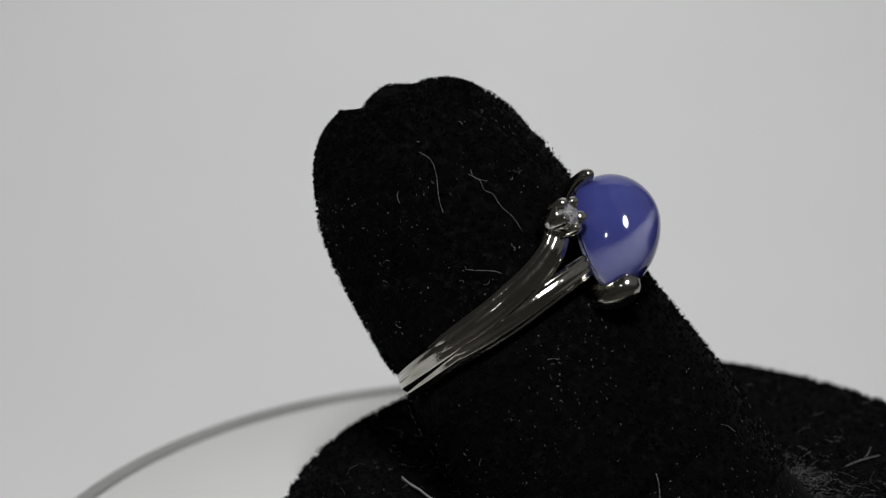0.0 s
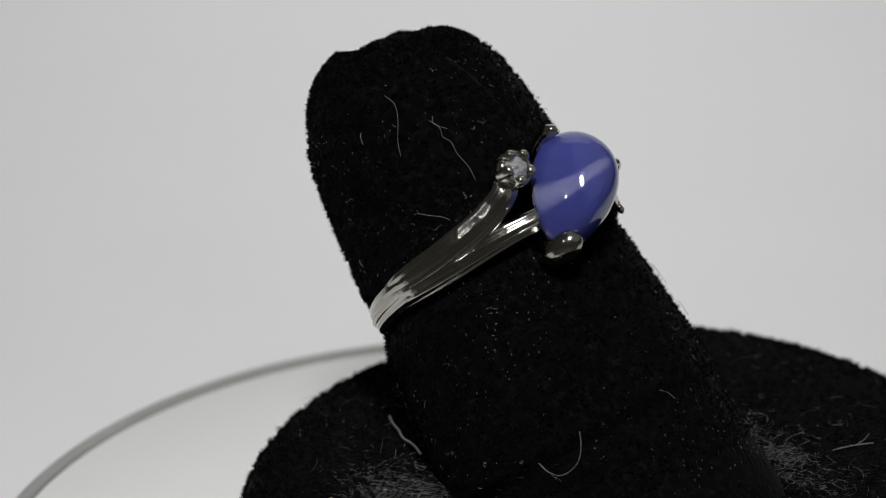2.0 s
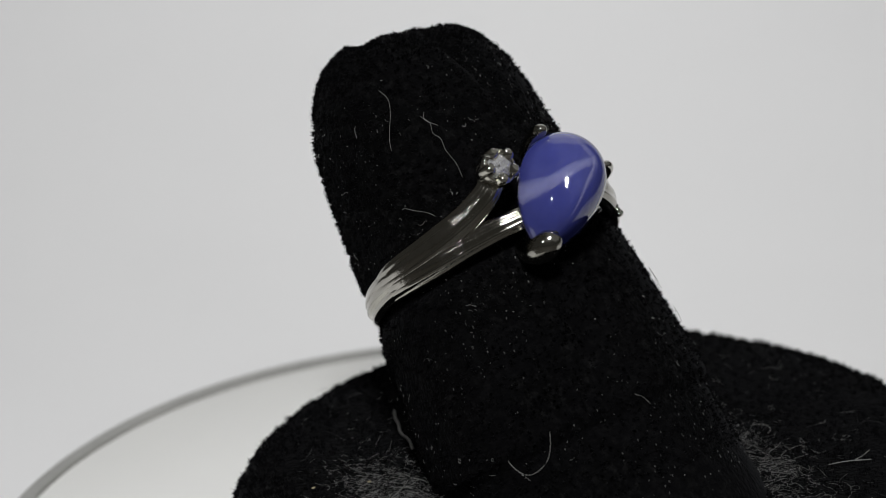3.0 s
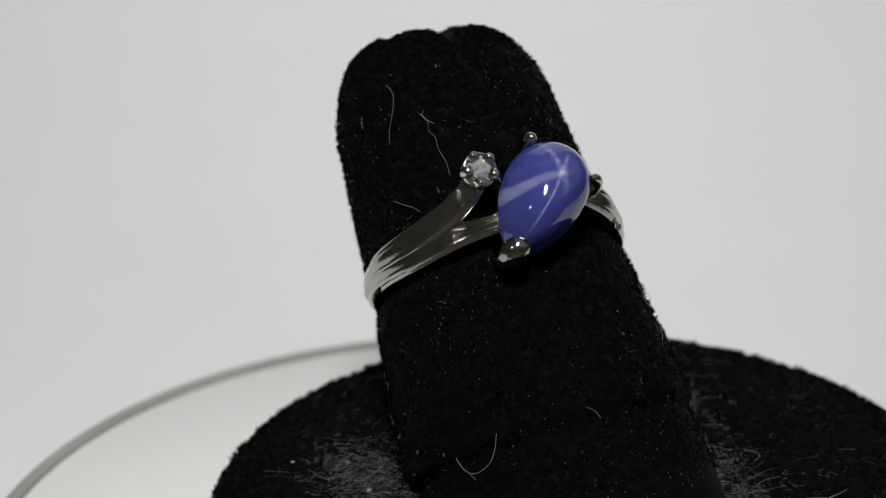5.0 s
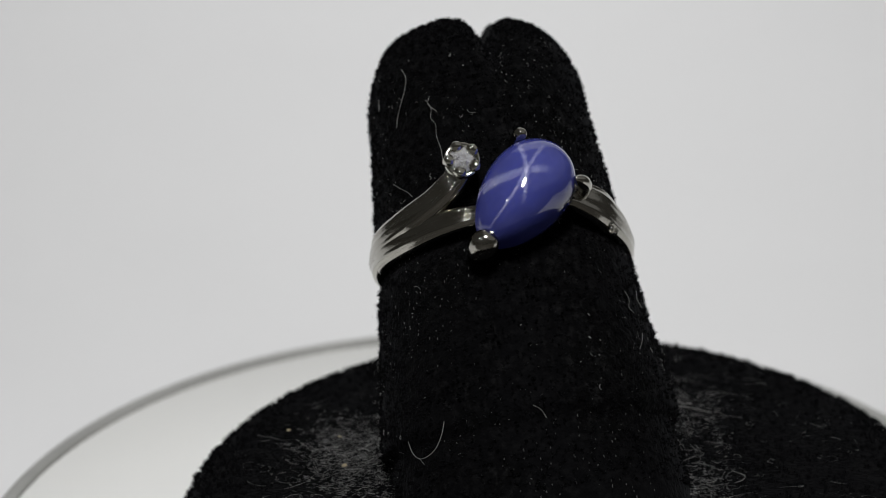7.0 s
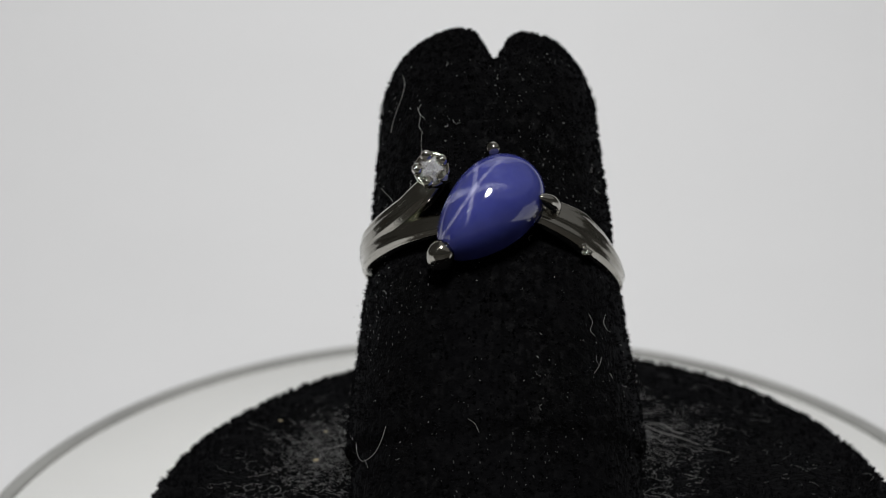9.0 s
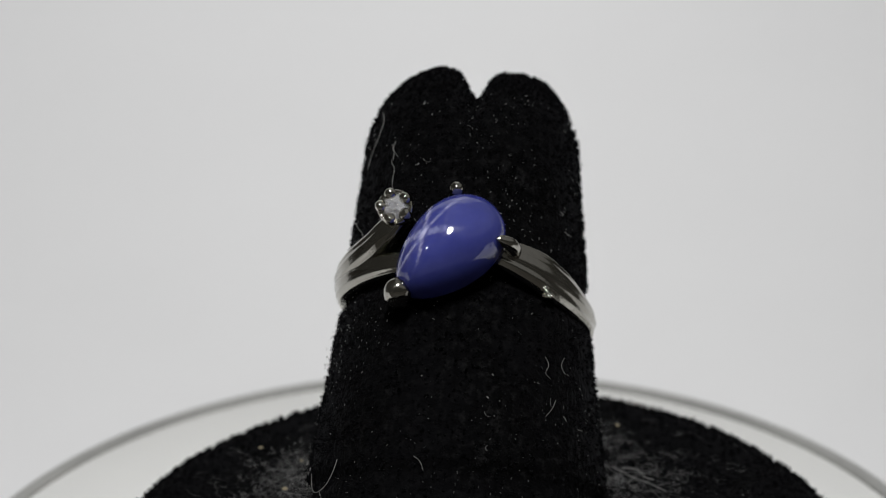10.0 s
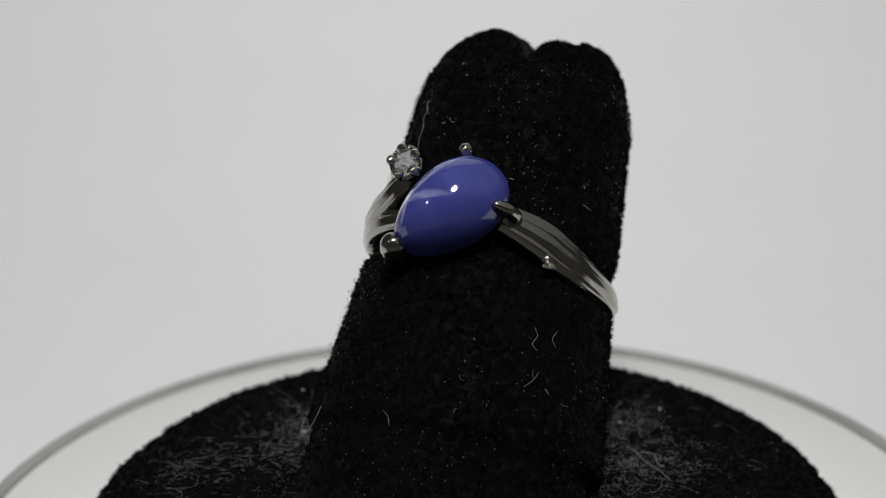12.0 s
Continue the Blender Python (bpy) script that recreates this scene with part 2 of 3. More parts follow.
def finger_point(s, phi):
    """Surface of the padded finger at height s along its lean and angle phi round it; a seam splits its front and tip."""
    k = min(1.0, max(0.0, (s - (TOP - ROUND)) / ROUND))
    shrink = ROUND * (1 - math.sqrt(max(0.0, 1 - k * k)))
    a, c = lerp_table(ACROSS, s) - (0.86 if math.cos(phi) > 0 else 0.90) * shrink, lerp_table(THICK, s) - (1.12 if math.sin(phi) < 0 else 0.80) * shrink
    if math.sin(phi) < 0:
        c -= 0.45 * smoothstep(25, 33, s)
    hem = 0.65 * smoothstep(2.9, 2.3, s)
    a, c = a - hem, c - hem
    if 13 < s < 22:
        pinch = 0.8 * math.exp(-((s - 17.7) / 1.3) ** 2)
        a, c = a - pinch, c - pinch
    x, y = a * math.cos(phi), -c * math.sin(phi)
    z = s
    dip = smoothstep(TOP - 7, TOP - 0.5, s)
    z -= 2.2 * dip * math.exp(-((x - 0.5) / 1.15) ** 2) - 0.12 * dip * smoothstep(0.3, 3.0, x)
    z += 0.42 * dip * smoothstep(0.3, -3.0, x)
    z += (1.15 - 0.5 * smoothstep(-1.0, -5.0, x)) * smoothstep(-2.0, 0.6, y) * smoothstep(TOP - 4, TOP - 0.3, s) * (1 - 0.8 * math.exp(-((x - 0.35) / 1.3) ** 2))
    y += 0.9 * smoothstep(TOP - 12, TOP - 3, s) * math.exp(-((x - 0.35) / 0.8) ** 2) * (1 if y < 0 else -1)
    return Vector((x, y, z))


def fuzz(p, amount):
    return 1 + amount * (noise.noise(p * 0.8) * 0.5 + noise.noise(p * 2.2) * 0.35)


def tufts(surface, count, each, length, width, spread, seed):
    """Mesh of pile in small tufts of tapering hairs; surface(rng) gives a tuft's foot and its normal in millimetres."""
    rng = random.Random(seed)
    verts, faces = [], []
    for i in range(count):
        foot, n = surface(rng)
        u = n.orthogonal().normalized()
        v = n.cross(u)
        tall = length * rng.uniform(0.45, 1.15)
        lean = Vector((rng.gauss(0, 0.22), rng.gauss(0, 0.22), rng.gauss(0, 0.22)))
        for j in range(each):
            p = foot + u * rng.gauss(0, spread) + v * rng.gauss(0, spread)
            side = n.cross(Vector((rng.uniform(-1, 1), rng.uniform(-1, 1), rng.uniform(-1, 1)))).normalized()
            fray = Vector((rng.gauss(0, 0.2), rng.gauss(0, 0.2), rng.gauss(0, 0.2)))
            tip = p + (n + lean + fray).normalized() * tall * rng.uniform(0.6, 1.1)
            root = p - n * 0.08
            k = len(verts)
            verts += [tuple((root - side * width) * MM), tuple((root + side * width) * MM), tuple(tip * MM)]
            faces.append((k, k + 1, k + 2))
    mesh = bpy.data.meshes.new("nap")
    mesh.from_pydata(verts, [], faces)
    return mesh


def fibre(bm, points, radius):
    """A thin round thread through points, in millimetres."""
    rings = []
    for i, p in enumerate(points):
        p = Vector(p)
        d = (Vector(points[min(i + 1, len(points) - 1)]) - Vector(points[max(i - 1, 0)])).normalized()
        a = d.orthogonal().normalized()
        b = d.cross(a)
        rings.append([tuple(p + (a * math.cos(t) + b * math.sin(t)) * radius) for t in (0, 2.09, 4.19)])
    grid_mesh(bm, rings)


def smooth_line(points, n=4):
    """More points along a line, eased through the given ones."""
    p = [Vector(q) for q in points]
    p = [p[0] * 2 - p[1], *p, p[-1] * 2 - p[-2]]
    line = []
    for a, b, c, d in zip(p, p[1:], p[2:], p[3:]):
        for i in range(n):
            t = i / n
            line.append(tuple(0.5 * (2 * b + (c - a) * t + (2 * a - 5 * b + 4 * c - d) * t * t + (3 * b - a - 3 * c + d) * t ** 3)))
    return line + [tuple(p[-2])]


def curl(rng, start, n, length, bend):
    """Points of a loosely curled thread that lies along a surface with normal n."""
    d = n.orthogonal().normalized()
    d = Matrix.Rotation(rng.uniform(0, 6.28), 3, n) @ d
    turn = rng.gauss(0, bend)
    pts, p = [], start + n * 0.30
    for i in range(7):
        pts.append(tuple(p))
        d = (Matrix.Rotation(turn, 3, n) @ d + n * rng.gauss(0, 0.08)).normalized()
        turn += rng.gauss(0, 0.12)
        p = p + d * length / 6
    return pts


def finger_surface(rng, low=-3.0, high=TOP - 0.02):
    s, phi = low + (high - low) * rng.random() ** 0.9, rng.uniform(0, 2 * math.pi)
    p = finger_point(s, phi)
    du, dv = finger_point(s, phi + 0.02) - p, finger_point(min(s + 0.1, TOP), phi) - p
    n = du.cross(dv)
    if n.length < 1e-9:
        n = Vector((0, 0, 1))
    n.normalize()
    if n.dot(Vector((p.x, p.y, 0.3 * (s - 20)))) < 0:
        n = -n
    return p, n


def finger_rows(rng):
    """A tuft's foot on the knit rows that run round the finger."""
    s = -3.0 + 0.40 * rng.randrange(0, 98) + rng.gauss(0, 0.05)
    s = min(s, TOP - 0.02 - 0.6 * rng.random())
    if rng.random() < 0.16:
        s = TOP - 3.0 * rng.random() ** 2 - 0.02
    phi = 2 * math.pi * (rng.randrange(160) + rng.gauss(0, 0.15)) / 160
    p = finger_point(s, phi)
    n = (finger_point(s, phi + 0.02) - p).cross(finger_point(min(s + 0.1, TOP), phi) - p)
    n = n.normalized() if n.length > 1e-9 else Vector((0, 0, 1))
    return p, -n if n.dot(Vector((p.x, p.y, 0.3 * (s - 20)))) < 0 else n


BASE_TOP = 10.35
BASE_LINE = [(29.2, -0.25), (29.9, 0.6), (30.25, 2.5), (30.25, 4.9), (29.9, 6.9), (29.1, 8.65), (27.6, 9.8), (25.8, 10.32), (24.0, 10.42), (20.0, 10.4), (10.0, BASE_TOP), (4.0, BASE_TOP)]


WALE = radians(21.0)      # the direction of the cloth's ribs on the base


def base_surface(rng):
    """A tuft's foot on the base: ribs of pile across its top, the same ribs drawn down over its edge."""
    while True:
        rib = 0.62 * rng.randrange(-49, 50) + rng.gauss(0, 0.07)
        along = rng.uniform(-30.3, 30.3)
        x, y = rib * math.cos(WALE) - along * math.sin(WALE), rib * math.sin(WALE) + along * math.cos(WALE)
        r = math.hypot(x, y)
        if r < 30.1:
            break
    if rng.random() < 0.25:
        k = rng.randrange(3, 7)
        (r0, z0), (r1, z1) = BASE_LINE[k], BASE_LINE[k + 1]
        t = rng.random()
        x, y, r = x / r * mix(r0, r1, t), y / r * mix(r0, r1, t), mix(r0, r1, t)
        n2 = Vector((z1 - z0, r0 - r1)).normalized()
        return Vector((x, y, mix(z0, z1, t))), Vector((n2.x * x / r, n2.x * y / r, n2.y))
    if r < 25.8:
        return Vector((x, y, BASE_TOP)), Vector((0, 0, 1))
    for (r0, z0), (r1, z1) in zip(BASE_LINE[2:], BASE_LINE[3:8]):
        if r1 <= r <= r0 and r0 > r1:
            n2 = Vector((z1 - z0, r0 - r1)).normalized()
            return Vector((x, y, mix(z0, z1, (r - r0) / (r1 - r0)))), Vector((n2.x * x / r, n2.x * y / r, n2.y))
    return Vector((x, y, BASE_TOP)), Vector((0, 0, 1))


def add_lint(base, finger):
    """Loose threads and dust that cling to the pile."""
    rng = random.Random(21)
    # long threads on the finger: (across, height) pairs laid on its front
    def on_finger(u, w):
        c = lerp_table(THICK, w) + 0.45
        a = lerp_table(ACROSS, w) + 0.45
        return (u, -c * math.sqrt(max(0.0, 1 - (u / a) ** 2)), w)
    threads = [
        (0.021, [(-6.8, 31.9), (-6.65, 31.0), (-6.9, 30.0), (-7.3, 29.0), (-7.6, 28.2), (-7.8, 27.3)]),
        (0.017, [(-5.7, 28.6), (-5.45, 27.8), (-5.6, 27.0), (-5.35, 26.4), (-5.45, 25.4), (-5.3, 24.2), (-5.4, 23.0)]),
        (0.018, [(-5.4, 28.8), (-5.6, 28.2), (-5.1, 27.4)]),
        (0.018, [(-8.6, 23.0), (-8.3, 22.4), (-7.9, 21.8), (-7.7, 21.3)]),
        (0.026, [(-8.4, 3.2), (-8.7, 2.3), (-9.2, 1.4), (-9.8, 1.0), (-10.3, 1.05), (-10.6, 1.7), (-10.7, 2.6)]),
        (0.020, [(7.9, 8.3), (7.7, 7.6), (7.25, 6.9)]),
        (0.020, [(-2.3, 3.0), (-1.8, 2.6), (-1.5, 1.9)]),
        (0.018, [(7.0, 11.6), (7.3, 11.0), (7.1, 10.3), (7.5, 9.9)]),
        (0.018, [(8.4, 11.9), (8.2, 11.2), (8.5, 10.6)]),
        (0.045, [(2.9, 7.8), (3.05, 7.65)]),
        (0.040, [(3.2, 9.6), (3.35, 9.45)]),
    ]
    for radius, line in threads:
        bm = bmesh.new()
        fibre(bm, smooth_line([on_finger(u, w) for u, w in line]), radius)
        part("lint_thread", bm, LINT, finger, "fine pale thread")
    # long threads lying on the base
    def on_base(x, y, lift=0.0):
        return (x, y, BASE_TOP + 0.25 + lift)
    threads = [
        (0.15, [(-11.5, 16.8), (-12.0, 15.4), (-12.3, 14.0), (-12.8, 12.4), (-12.8, 10.8), (-13.2, 9.0)]),
        (0.030, [(5.0, 14.7), (6.6, 14.0), (8.0, 13.0), (9.6, 12.4), (11.4, 11.4)]),
        (0.036, [(14.7, -6.6), (16.2, -6.9), (17.9, -7.6)]),
        (0.040, [(6.6, 14.6), (7.6, 14.7), (8.4, 14.0), (9.1, 13.2), (9.9, 12.9)]),
        (0.026, [(17.0, -6.8), (17.8, -6.6), (18.6, -6.2)]),
        (0.026, [(-17.6, 3.0), (-16.4, 3.8), (-15.4, 4.8)]),
        (0.022, [(13.0, 2.0), (13.8, 1.2), (13.6, 0.2), (13.0, -0.4)]),
    ]
    for radius, line in threads:
        bm = bmesh.new()
        fibre(bm, smooth_line([on_base(x, y, 0.10 * i) for i, (x, y) in enumerate(line)]), radius)
        part("lint_thread", bm, LINT, base, "fine pale thread")
    # crumbs caught in the pile
    for x, y, size in ((-17.2, 1.1, 0.19), (-22.3, 6.9, 0.13), (3.7, 21.6, 0.16), (2.4, 17.7, 0.14), (-18.1, 6.0, 0.11)):
        bm = bmesh.new()
        bmesh.ops.create_icosphere(bm, subdivisions=2, radius=size * MM, matrix=Matrix.Diagonal((1.4, 0.8, 0.7, 1)))
        for v in bm.verts:
            v.co *= 1 + 0.25 * noise.noise(v.co * 3000 + Vector((x, y, 0)))
        crumb = part("crumb", bm, CRUMB, base, "tiny pale tan crumb")
        crumb.matrix_basis = pose(x * MM, y * MM, (BASE_TOP + 0.38) * MM, 0, 0, 40 * x)
    # scattered dust: nobody could count it
    bm = bmesh.new()
    for i in range(3600):
        kind = rng.random()
        if kind < 0.16:
            a = rng.uniform(0, 2 * math.pi)
            d = 10.5 + abs(rng.gauss(0, 3.5))
            x, y = -2.6 + d * math.cos(a), 1.4 + d * 1.1 * math.sin(a)
        elif kind < 0.42:
            x, y = rng.gauss(-17.0, 1.9), rng.gauss(3.0, 3.6)
        elif kind < 0.56:
            x, y = rng.gauss(8.0, 2.2), rng.gauss(13.2, 2.6)
        elif kind < 0.63:
            x, y = rng.gauss(2.6, 1.6), rng.gauss(18.4, 1.6)
        elif kind < 0.76:
            x, y = rng.gauss(10.6, 1.3), rng.gauss(-3.5, 4.0)
        elif kind < 0.81:
            x, y = rng.gauss(-20.5, 1.8), rng.gauss(-8.0, 2.2)
        else:
            r, a = 28.0 * math.sqrt(rng.random()), rng.uniform(0, 2 * math.pi)
            x, y = r * math.cos(a), r * math.sin(a)
        if math.hypot(x, y) > 28.5:
            continue
        z = BASE_TOP - 0.1 - max(0.0, math.hypot(x, y) - 24.5) ** 2 * 0.11
        fibre(bm, curl(rng, Vector((x, y, z)), Vector((0, 0, 1)), 0.3 + 2.3 * rng.random() ** 2, 0.75), rng.uniform(0.006, 0.0115))
    tagged(part("dust", bm, DUST, base, "grey lint"), kind="stuff")
    bm = bmesh.new()
    for i in range(3200):
        p, n = finger_surface(rng, 0.0, TOP - 3)
        if noise.noise(p * 0.35) + 0.6 * noise.noise(p * 1.1) + rng.gauss(0, 0.12) < 0.06:
            continue
        length = 0.05 + 0.13 * rng.random() if rng.random() < 0.85 else 0.2 + 0.8 * rng.random() ** 2
        fibre(bm, curl(rng, p, n, length, 0.4), rng.uniform(0.008, 0.018))
    tagged(part("dust", bm, SPECK, finger, "grey lint"), kind="stuff")
    # worn pile lets the knit ground show in short dotted rows
    bm = bmesh.new()
    for low, high, left, right, share in ((-5.5, 2.2, -5.0, 6.5, 0.42), (22.5, 31.5, -0.5, 6.5, 0.16), (12.0, 16.0, -7.5, -4.0, 0.3), (7.5, 15.0, -10.6, -6.8, 0.75), (18.5, 31.0, -8.8, -5.6, 0.22), (19.5, 27.0, 3.0, 7.5, 0.2)):
        u = left
        while u < right:
            w = low
            while w < high:
                edge = min(u - left, right - u, 2.0) / 2.0 * min(w - low, high - w, 1.5) / 1.5
                if rng.random() < share * (0.35 + 0.65 * edge):
                    x, z = u + rng.gauss(0, 0.13), w + rng.gauss(0, 0.12)
                    lift = 0.42 if w > 2.3 else -0.12
                    a, c = lerp_table(ACROSS, z) + lift, lerp_table(THICK, z) + lift
                    y = -c * math.sqrt(max(0.0, 1 - (x / a) ** 2))
                    fibre(bm, [(x, y, z), (x + rng.gauss(0, 0.03), y - 0.03, z + rng.uniform(0.06, 0.22))], rng.uniform(0.020, 0.045))
                w += 0.45
            u += 0.85
    tagged(part("weave", bm, WEAVE, finger, "worn dotted knit rows"), kind="stuff")


def ring_stand():
    root = new("ring_stand")
    # padded round base
    bm = bmesh.new()
    rings = lathe(BASE_LINE, 160)
    rings = [[(x * fuzz(Vector((x, y, z)), 0.006), y * fuzz(Vector((x, y, z)), 0.006), z + 0.12 * noise.noise(Vector((x, y, z)) * 0.4)) for x, y, z in r] for r in rings]
    grid_mesh(bm, rings)
    base = part("base", bm, VELVET, root, "round black velvet base")
    base.matrix_basis = pose(BASE_X * MM, BASE_Y * MM, 0)
    nap = part_mesh("nap", tufts(base_surface, 11000, 9, 0.52, 0.07, 0.12, 3), NAP, base, smooth=False)
    tagged(nap, kind="stuff")
    # leaning padded finger
    bm = bmesh.new()
    levels = [-9 + 0.45 * i for i in range(88)] + [TOP - ROUND + ROUND * math.sin(math.pi / 2 * i / 26) for i in range(1, 27)]
    levels = sorted(s for s in set(levels) if s <= TOP)
    steps = 128
    rings = []
    for s in levels:
        ring_pts = []
        for i in range(steps):
            p = finger_point(s, 2 * math.pi * i / steps)
            f = fuzz(p, 0.012)
            ring_pts.append((p.x * f, p.y * f, p.z))
        rings.append(ring_pts)
    grid_mesh(bm, rings)
    finger = part("finger", bm, VELVET, root, "leaning black velvet finger with a split tip")
    finger.matrix_basis = finger_frame
    nap = part_mesh("nap", tufts(finger_rows, 15000, 8, 0.36, 0.055, 0.085, 5), NAP, finger, smooth=False)
    tagged(nap, kind="stuff")
    add_lint(base, finger)
    tagged(root, "linty black velvet ring stand with leaning finger, on a turntable", "ring stand")
    return root


# ---- the ring ----
RING_C = (0.13, -0.37, 17.78)
ring_frame = finger_frame @ pose(RING_C[0] * MM, RING_C[1] * MM, RING_C[2] * MM)


def sweep_band(stations, steps=64):
    """A ridged band. Each station: centre, outward direction, breadth direction, breadth, thickness, ridge depth."""
    bm = bmesh.new()
    rings = []
    for c, out, broad, width, thick, ridge in stations:
        c, out, broad = Vector(c), Vector(out).normalized(), Vector(broad).normalized()
        pts = []
        for i in range(steps):
            t = 2 * math.pi * i / steps
            cx, cy = math.cos(t), math.sin(t)
            x = width / 2 * math.copysign(abs(cx) ** 0.62, cx)
            y = thick / 2 * math.copysign(abs(cy) ** 0.62, cy)
            if cy > 0:
                y += ridge * (math.cos(3.0 * math.pi * x / width) * 0.5 + math.cos(7.0 * math.pi * x / width + 0.6) * 0.5) * cy
            pts.append(tuple(c + out * y + broad * x))
        rings.append(pts)
    grid_mesh(bm, rings)
    return bm


def on_ring(deg, r, w):
    """Place on the ring at an angle from the front, towards +x; radius r and height w along the finger."""
    a = radians(deg)
    return Vector((r * math.sin(a), -r * math.cos(a), w))


def eased(keys, t):
    """Smooth value through (t, value...) rows: cubic, with slopes from the neighbours."""
    def slope(i, c):
        a, b = keys[max(0, i - 1)], keys[min(len(keys) - 1, i + 1)]
        return (b[c] - a[c]) / (b[0] - a[0])
    for i, (a, b) in enumerate(zip(keys, keys[1:])):
        if t <= b[0] or i == len(keys) - 2:
            h = b[0] - a[0]
            k = (t - a[0]) / h
            return [a[c] * (2 * k ** 3 - 3 * k * k + 1) + slope(i, c) * h * (k ** 3 - 2 * k * k + k)
                    + b[c] * (3 * k * k - 2 * k ** 3) + slope(i + 1, c) * h * (k ** 3 - k * k) for c in range(1, len(a))]


def band_along(keys, n, ridge):
    """Keys: (t, degrees, radius, height, breadth, thickness)."""
    st = []
    for i in range(n + 1):
        t = i / n
        deg, r, w, width, thick = eased(keys, t)
        c = on_ring(deg, r, w)
        d2 = eased(keys, min(1, t + 0.01))
        d1 = eased(keys, max(0, t - 0.01))
        tangent = (on_ring(d2[0], d2[1], d2[2]) - on_ring(d1[0], d1[1], d1[2])).normalized()
        out = on_ring(deg, 1.0, 0)
        broad = tangent.cross(out).normalized()
        st.append((c, broad.cross(tangent) * (1 if broad.cross(tangent).dot(out) > 0 else -1), broad, width, thick, ridge))
    return sweep_band(st)


STONE_C = Vector((-0.60, -11.0, 1.20))      # middle of the stone's girdle in the ring's frame
STONE_TURN = 45.0


def pear(t, scale=1.0):
    """Outline of the pear-shaped stone; x along its length, round end at +x."""
    x = 4.85 * math.cos(t)
    y = 3.20 * math.sin(t) * (1 + 0.20 * math.cos(t))
    return x * scale, y * scale


def stone_mesh():
    bm = bmesh.new()
    steps, rows = 96, 28
    rings = []
    for k, (sc, z) in enumerate(((0.55, -1.5), (0.80, -1.2), (0.94, -0.6))):
        rings.append([(*pear(2 * math.pi * i / steps, sc), z) for i in range(steps)])
    for j in range(rows):
        a = math.pi / 2 * j / rows
        sc, z = math.cos(a) ** 0.95, 4.25 * math.sin(a)
        rings.append([(*pear(2 * math.pi * i / steps, sc), z) for i in range(steps)])
    grid_mesh(bm, rings)
    return bm


def claw(base_pt, mid_pt, tip_pt, r0, r1):
    """A prong: a bent tapering post with a rounded tip, in millimetres."""
    bm = bmesh.new()
    b, m, t = Vector(base_pt), Vector(mid_pt), Vector(tip_pt)
    rings = []
    for i in range(21):
        k = i / 20
        p = b * (1 - k) ** 2 + m * 2 * k * (1 - k) + t * k * k
        d = ((m - b) * (1 - k) + (t - m) * k).normalized()
        a = d.orthogonal().normalized()
        c = d.cross(a)
        r = mix(r0, r1, k)
        if k > 0.7:
            r *= math.sqrt(max(0.02, 1 - ((k - 0.7) / 0.3) ** 2))
        rings.append([tuple(p + (a * math.cos(q * math.pi / 6) + c * math.sin(q * math.pi / 6)) * r) for q in range(12)])
    grid_mesh(bm, rings)
    return bm


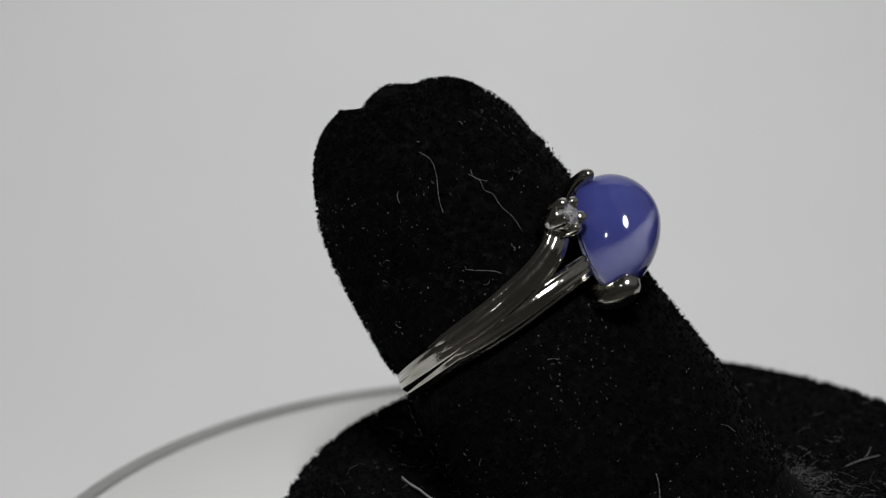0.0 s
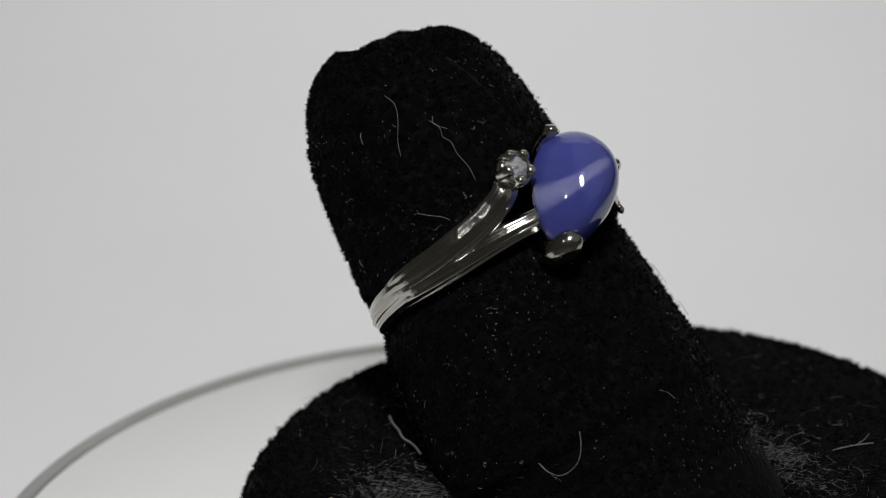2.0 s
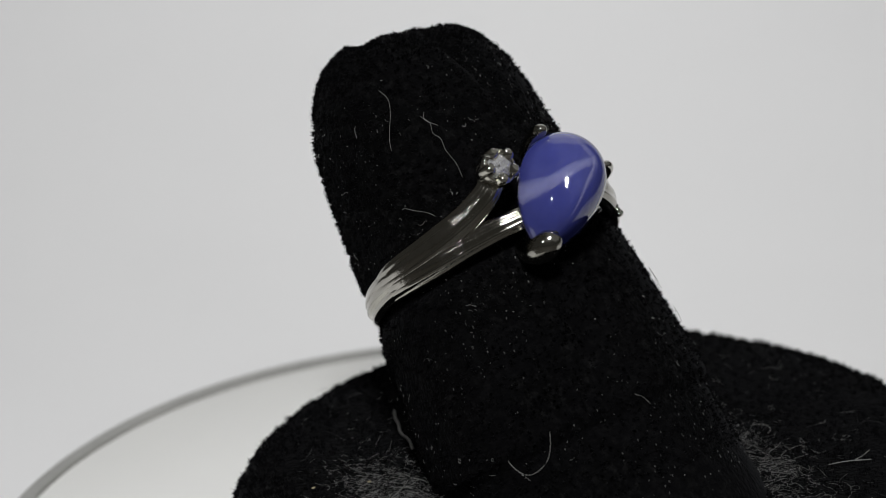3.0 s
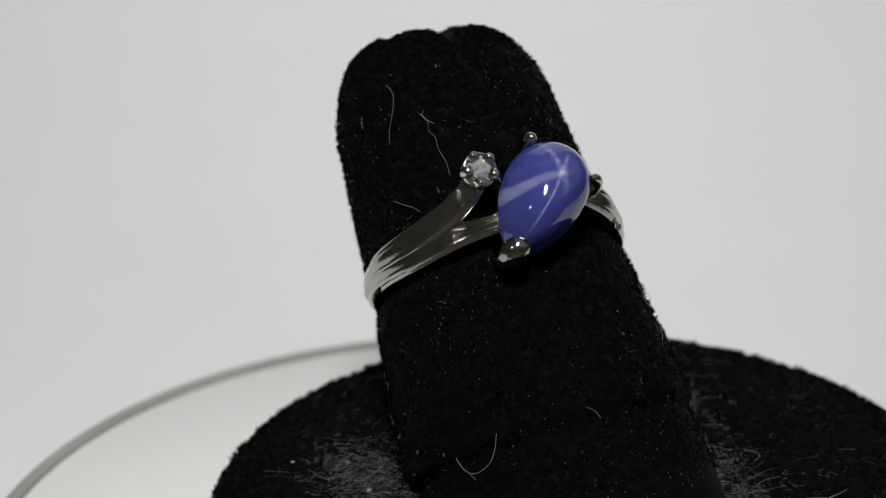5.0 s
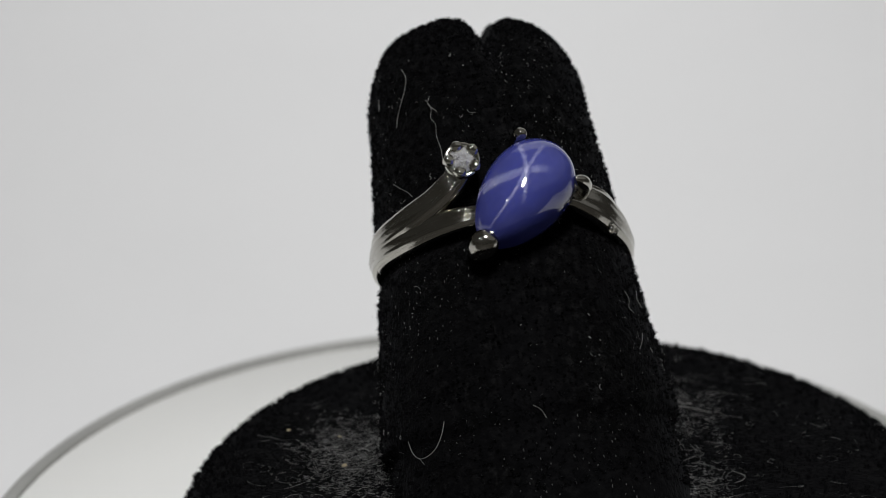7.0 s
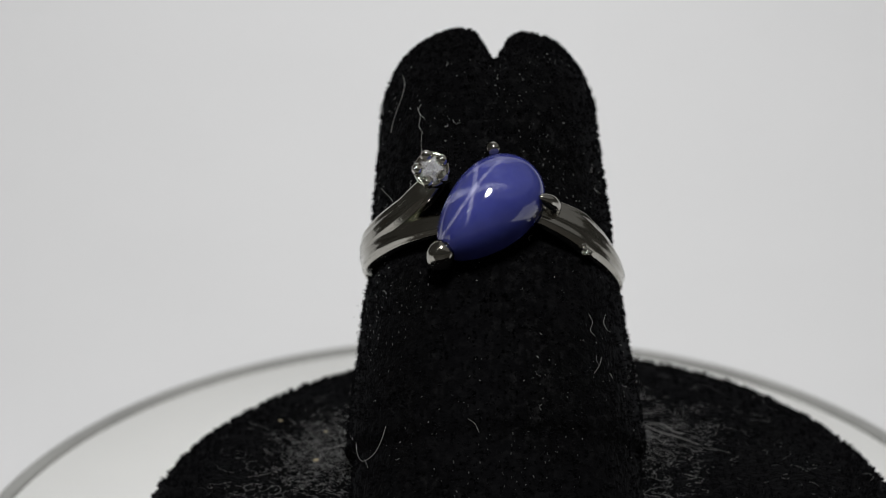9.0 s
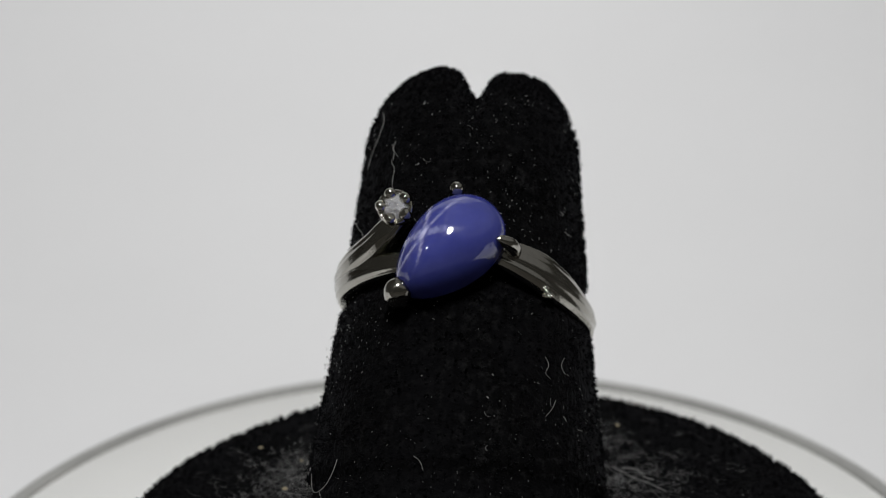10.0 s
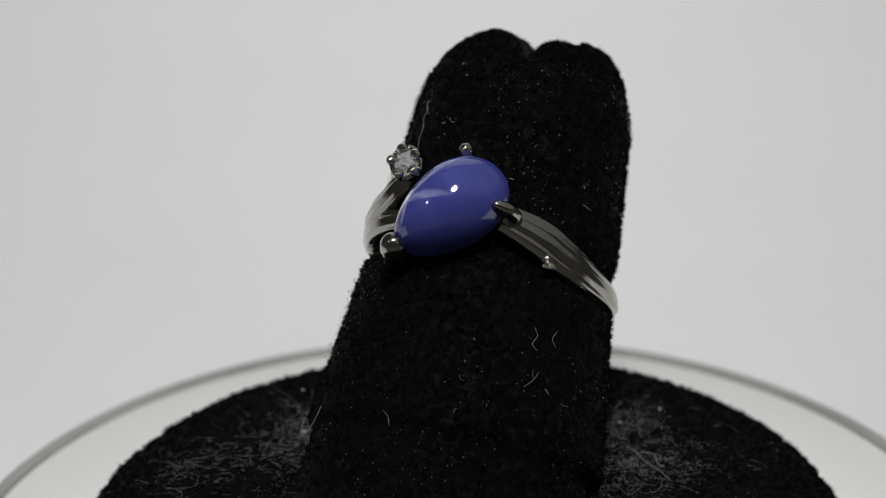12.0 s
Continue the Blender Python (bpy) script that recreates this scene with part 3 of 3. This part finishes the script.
def gem_ring():
    root = new("ring")
    # shank: back and right arm up to the stone
    keys = [(0.0, -62, 9.4, 0.8, 2.0, 0.8), (0.06, -75, 9.75, 0.95, 2.5, 1.35), (0.25, -150, 9.65, -0.2, 2.2, 1.3), (0.5, -230, 9.6, -1.2, 2.2, 1.3),
            (0.72, -285, 9.6, -1.1, 2.3, 1.3), (0.86, -312, 9.9, -0.1, 2.9, 1.4), (0.93, -325, 10.3, 0.6, 2.9, 1.4), (1.0, -343, 10.8, 1.4, 2.2, 1.2)]
    part("shank", band_along(keys, 150, 0.13), SILVER, root, "polished grooved white metal shank")
    keys = [(0.0, -112, 9.4, 0.7, 1.6, 0.6), (0.2, -88, 9.75, 1.15, 2.2, 1.35), (0.42, -62, 9.95, 1.5, 2.35, 1.5), (0.64, -42, 10.4, 2.15, 2.2, 1.5),
            (0.80, -31.5, 10.9, 2.9, 2.1, 1.5), (0.91, -27.0, 11.0, 3.55, 2.0, 1.5), (1.0, -24.5, 11.1, 4.4, 2.1, 1.5)]
    part("upper_arm", band_along(keys, 80, 0.11), SILVER, root)
    keys = [(0.0, -112, 9.4, 0.6, 1.6, 0.6), (0.2, -88, 9.7, 0.5, 2.2, 1.35), (0.45, -62, 9.85, 0.45, 2.3, 1.5), (0.7, -42, 10.15, 0.5, 2.0, 1.4), (1.0, -17, 10.8, 0.5, 1.6, 1.2)]
    part("lower_arm", band_along(keys, 70, 0.11), SILVER, root)
    rng = random.Random(8)
    bm = bmesh.new()
    for i in range(7):
        c = on_ring(40 + rng.uniform(-2.4, 2.4), 10.55, -1.05 + rng.uniform(-0.4, 0.4))
        bmesh.ops.create_icosphere(bm, subdivisions=2, radius=rng.uniform(0.18, 0.34) * MM, matrix=Matrix.Translation(c * MM))
    part("solder_bead", bm, SILVER, root, "rough little solder lump on the shank's edge")
    # stone in its seat: local z is outwards (-y of the ring), local x along the stone
    seat_frame = Matrix.Translation(STONE_C * MM) @ pose(0, 0, 0, 90) @ pose(0, 0, 0, 0, 0, STONE_TURN)
    bm = bmesh.new()
    rings = [[(*pear(2 * math.pi * i / 64, sc), z) for i in range(64)] for sc, z in ((0.45, -2.2), (0.72, -1.9), (0.86, -1.0), (0.97, -0.35), (0.97, -0.15), (0.90, -0.15), (0.6, -0.9))]
    grid_mesh(bm, rings)
    seat = part("seat", bm, SILVER, root, "white metal seat under the stone")
    seat.matrix_basis = seat_frame
    stone = part("stone", stone_mesh(), SAPPHIRE, root, "milky blue pear-shaped cabochon showing a six-rayed star")
    stone.matrix_basis = seat_frame
    for base_pt, mid_pt, tip_pt, r0, r1 in (
            ((-4.1, 0.05, -1.9), (-6.1, 0.05, 0.3), (-4.3, 0.05, 1.9), 1.15, 1.05),
            ((2.7, 2.4, -1.9), (4.0, 3.3, 0.5), (3.45, 2.8, 1.6), 0.5, 0.58),
            ((3.0, -3.0, -1.9), (4.3, -3.9, 0.4), (2.95, -2.35, 2.2), 0.7, 0.5)):
        p = part("prong", claw(base_pt, mid_pt, tip_pt, r0, r1), SILVER, root)
        p.matrix_basis = seat_frame
    # small clear brilliant in its cup
    cup_frame = Matrix.Translation(Vector((-4.75, -11.1, 4.40)) * MM) @ pose(0, 0, 0, 90) @ pose(0, 0, 0, 5, -6, 0)
    bm = bmesh.new()
    grid_mesh(bm, lathe([(0.95, -1.7), (1.2, -0.9), (1.38, 0.0), (1.38, 0.55), (1.30, 0.70), (1.10, 0.64), (0.9, 0.2), (0.4, -0.6)], 32))
    cup = part("cup", bm, POLISH, root, "small round white metal cup")
    cup.matrix_basis = cup_frame
    bm = bmesh.new()
    sides, facet = 10, random.Random(4)
    rows = []
    # Crown corners are jittered so that some facets glint.
    for k, (r, z) in enumerate(((0.02, -0.42), (0.55, 0.05), (1.0, 0.52), (1.0, 0.58), (0.78, 0.92), (0.34, 1.16))):
        rows.append([bm.verts.new((r * MM * math.cos(math.pi * (2 * i + k % 2) / sides), r * MM * math.sin(math.pi * (2 * i + k % 2) / sides), (z + facet.uniform(-0.13, 0.13) * (k > 2)) * MM)) for i in range(sides)])
    for k in range(len(rows) - 1):
        for i in range(sides):
            p, q, u, v = rows[k][i], rows[k][(i + 1) % sides], rows[k + 1][i], rows[k + 1][(i + 1) % sides]
            if k % 2:
                bm.faces.new((p, q, v))
                bm.faces.new((p, v, u))
            else:
                bm.faces.new((p, q, u))
                bm.faces.new((q, v, u))
    bm.faces.new(rows[-1])
    bm.faces.new(rows[0][::-1])
    bmesh.ops.recalc_face_normals(bm, faces=bm.faces)
    gem = part("brilliant", bm, DIAMOND, root, "tiny clear faceted stone", smooth=False)
    gem.matrix_basis = cup_frame
    for i in range(5):
        a = radians(36 + 72 * i)
        x, y = math.cos(a), math.sin(a)
        p = part("bead_prong", claw((1.05 * x, 1.05 * y, -0.2), (1.15 * x, 1.15 * y, 0.8), (0.86 * x, 0.86 * y, 1.22), 0.46, 0.48), POLISH, root)
        p.matrix_basis = cup_frame
    tagged(root, "white metal ring with a blue star cabochon and a tiny brilliant", "ring")
    for ob in root.children:
        ob.matrix_basis = ring_frame @ ob.matrix_basis
    return root


table = turntable_disc()
stand = ring_stand()
jewel = gem_ring()


def motions():
    rows = [(t, pose(0, 0, 0, 0, 0, -7.0 * (t - 6.5))) for t in (0.0, 3.0, 6.0, 9.0, 12.0)]
    walk(table, rows)
    walk(stand, rows)
    walk(jewel, rows)


motions()
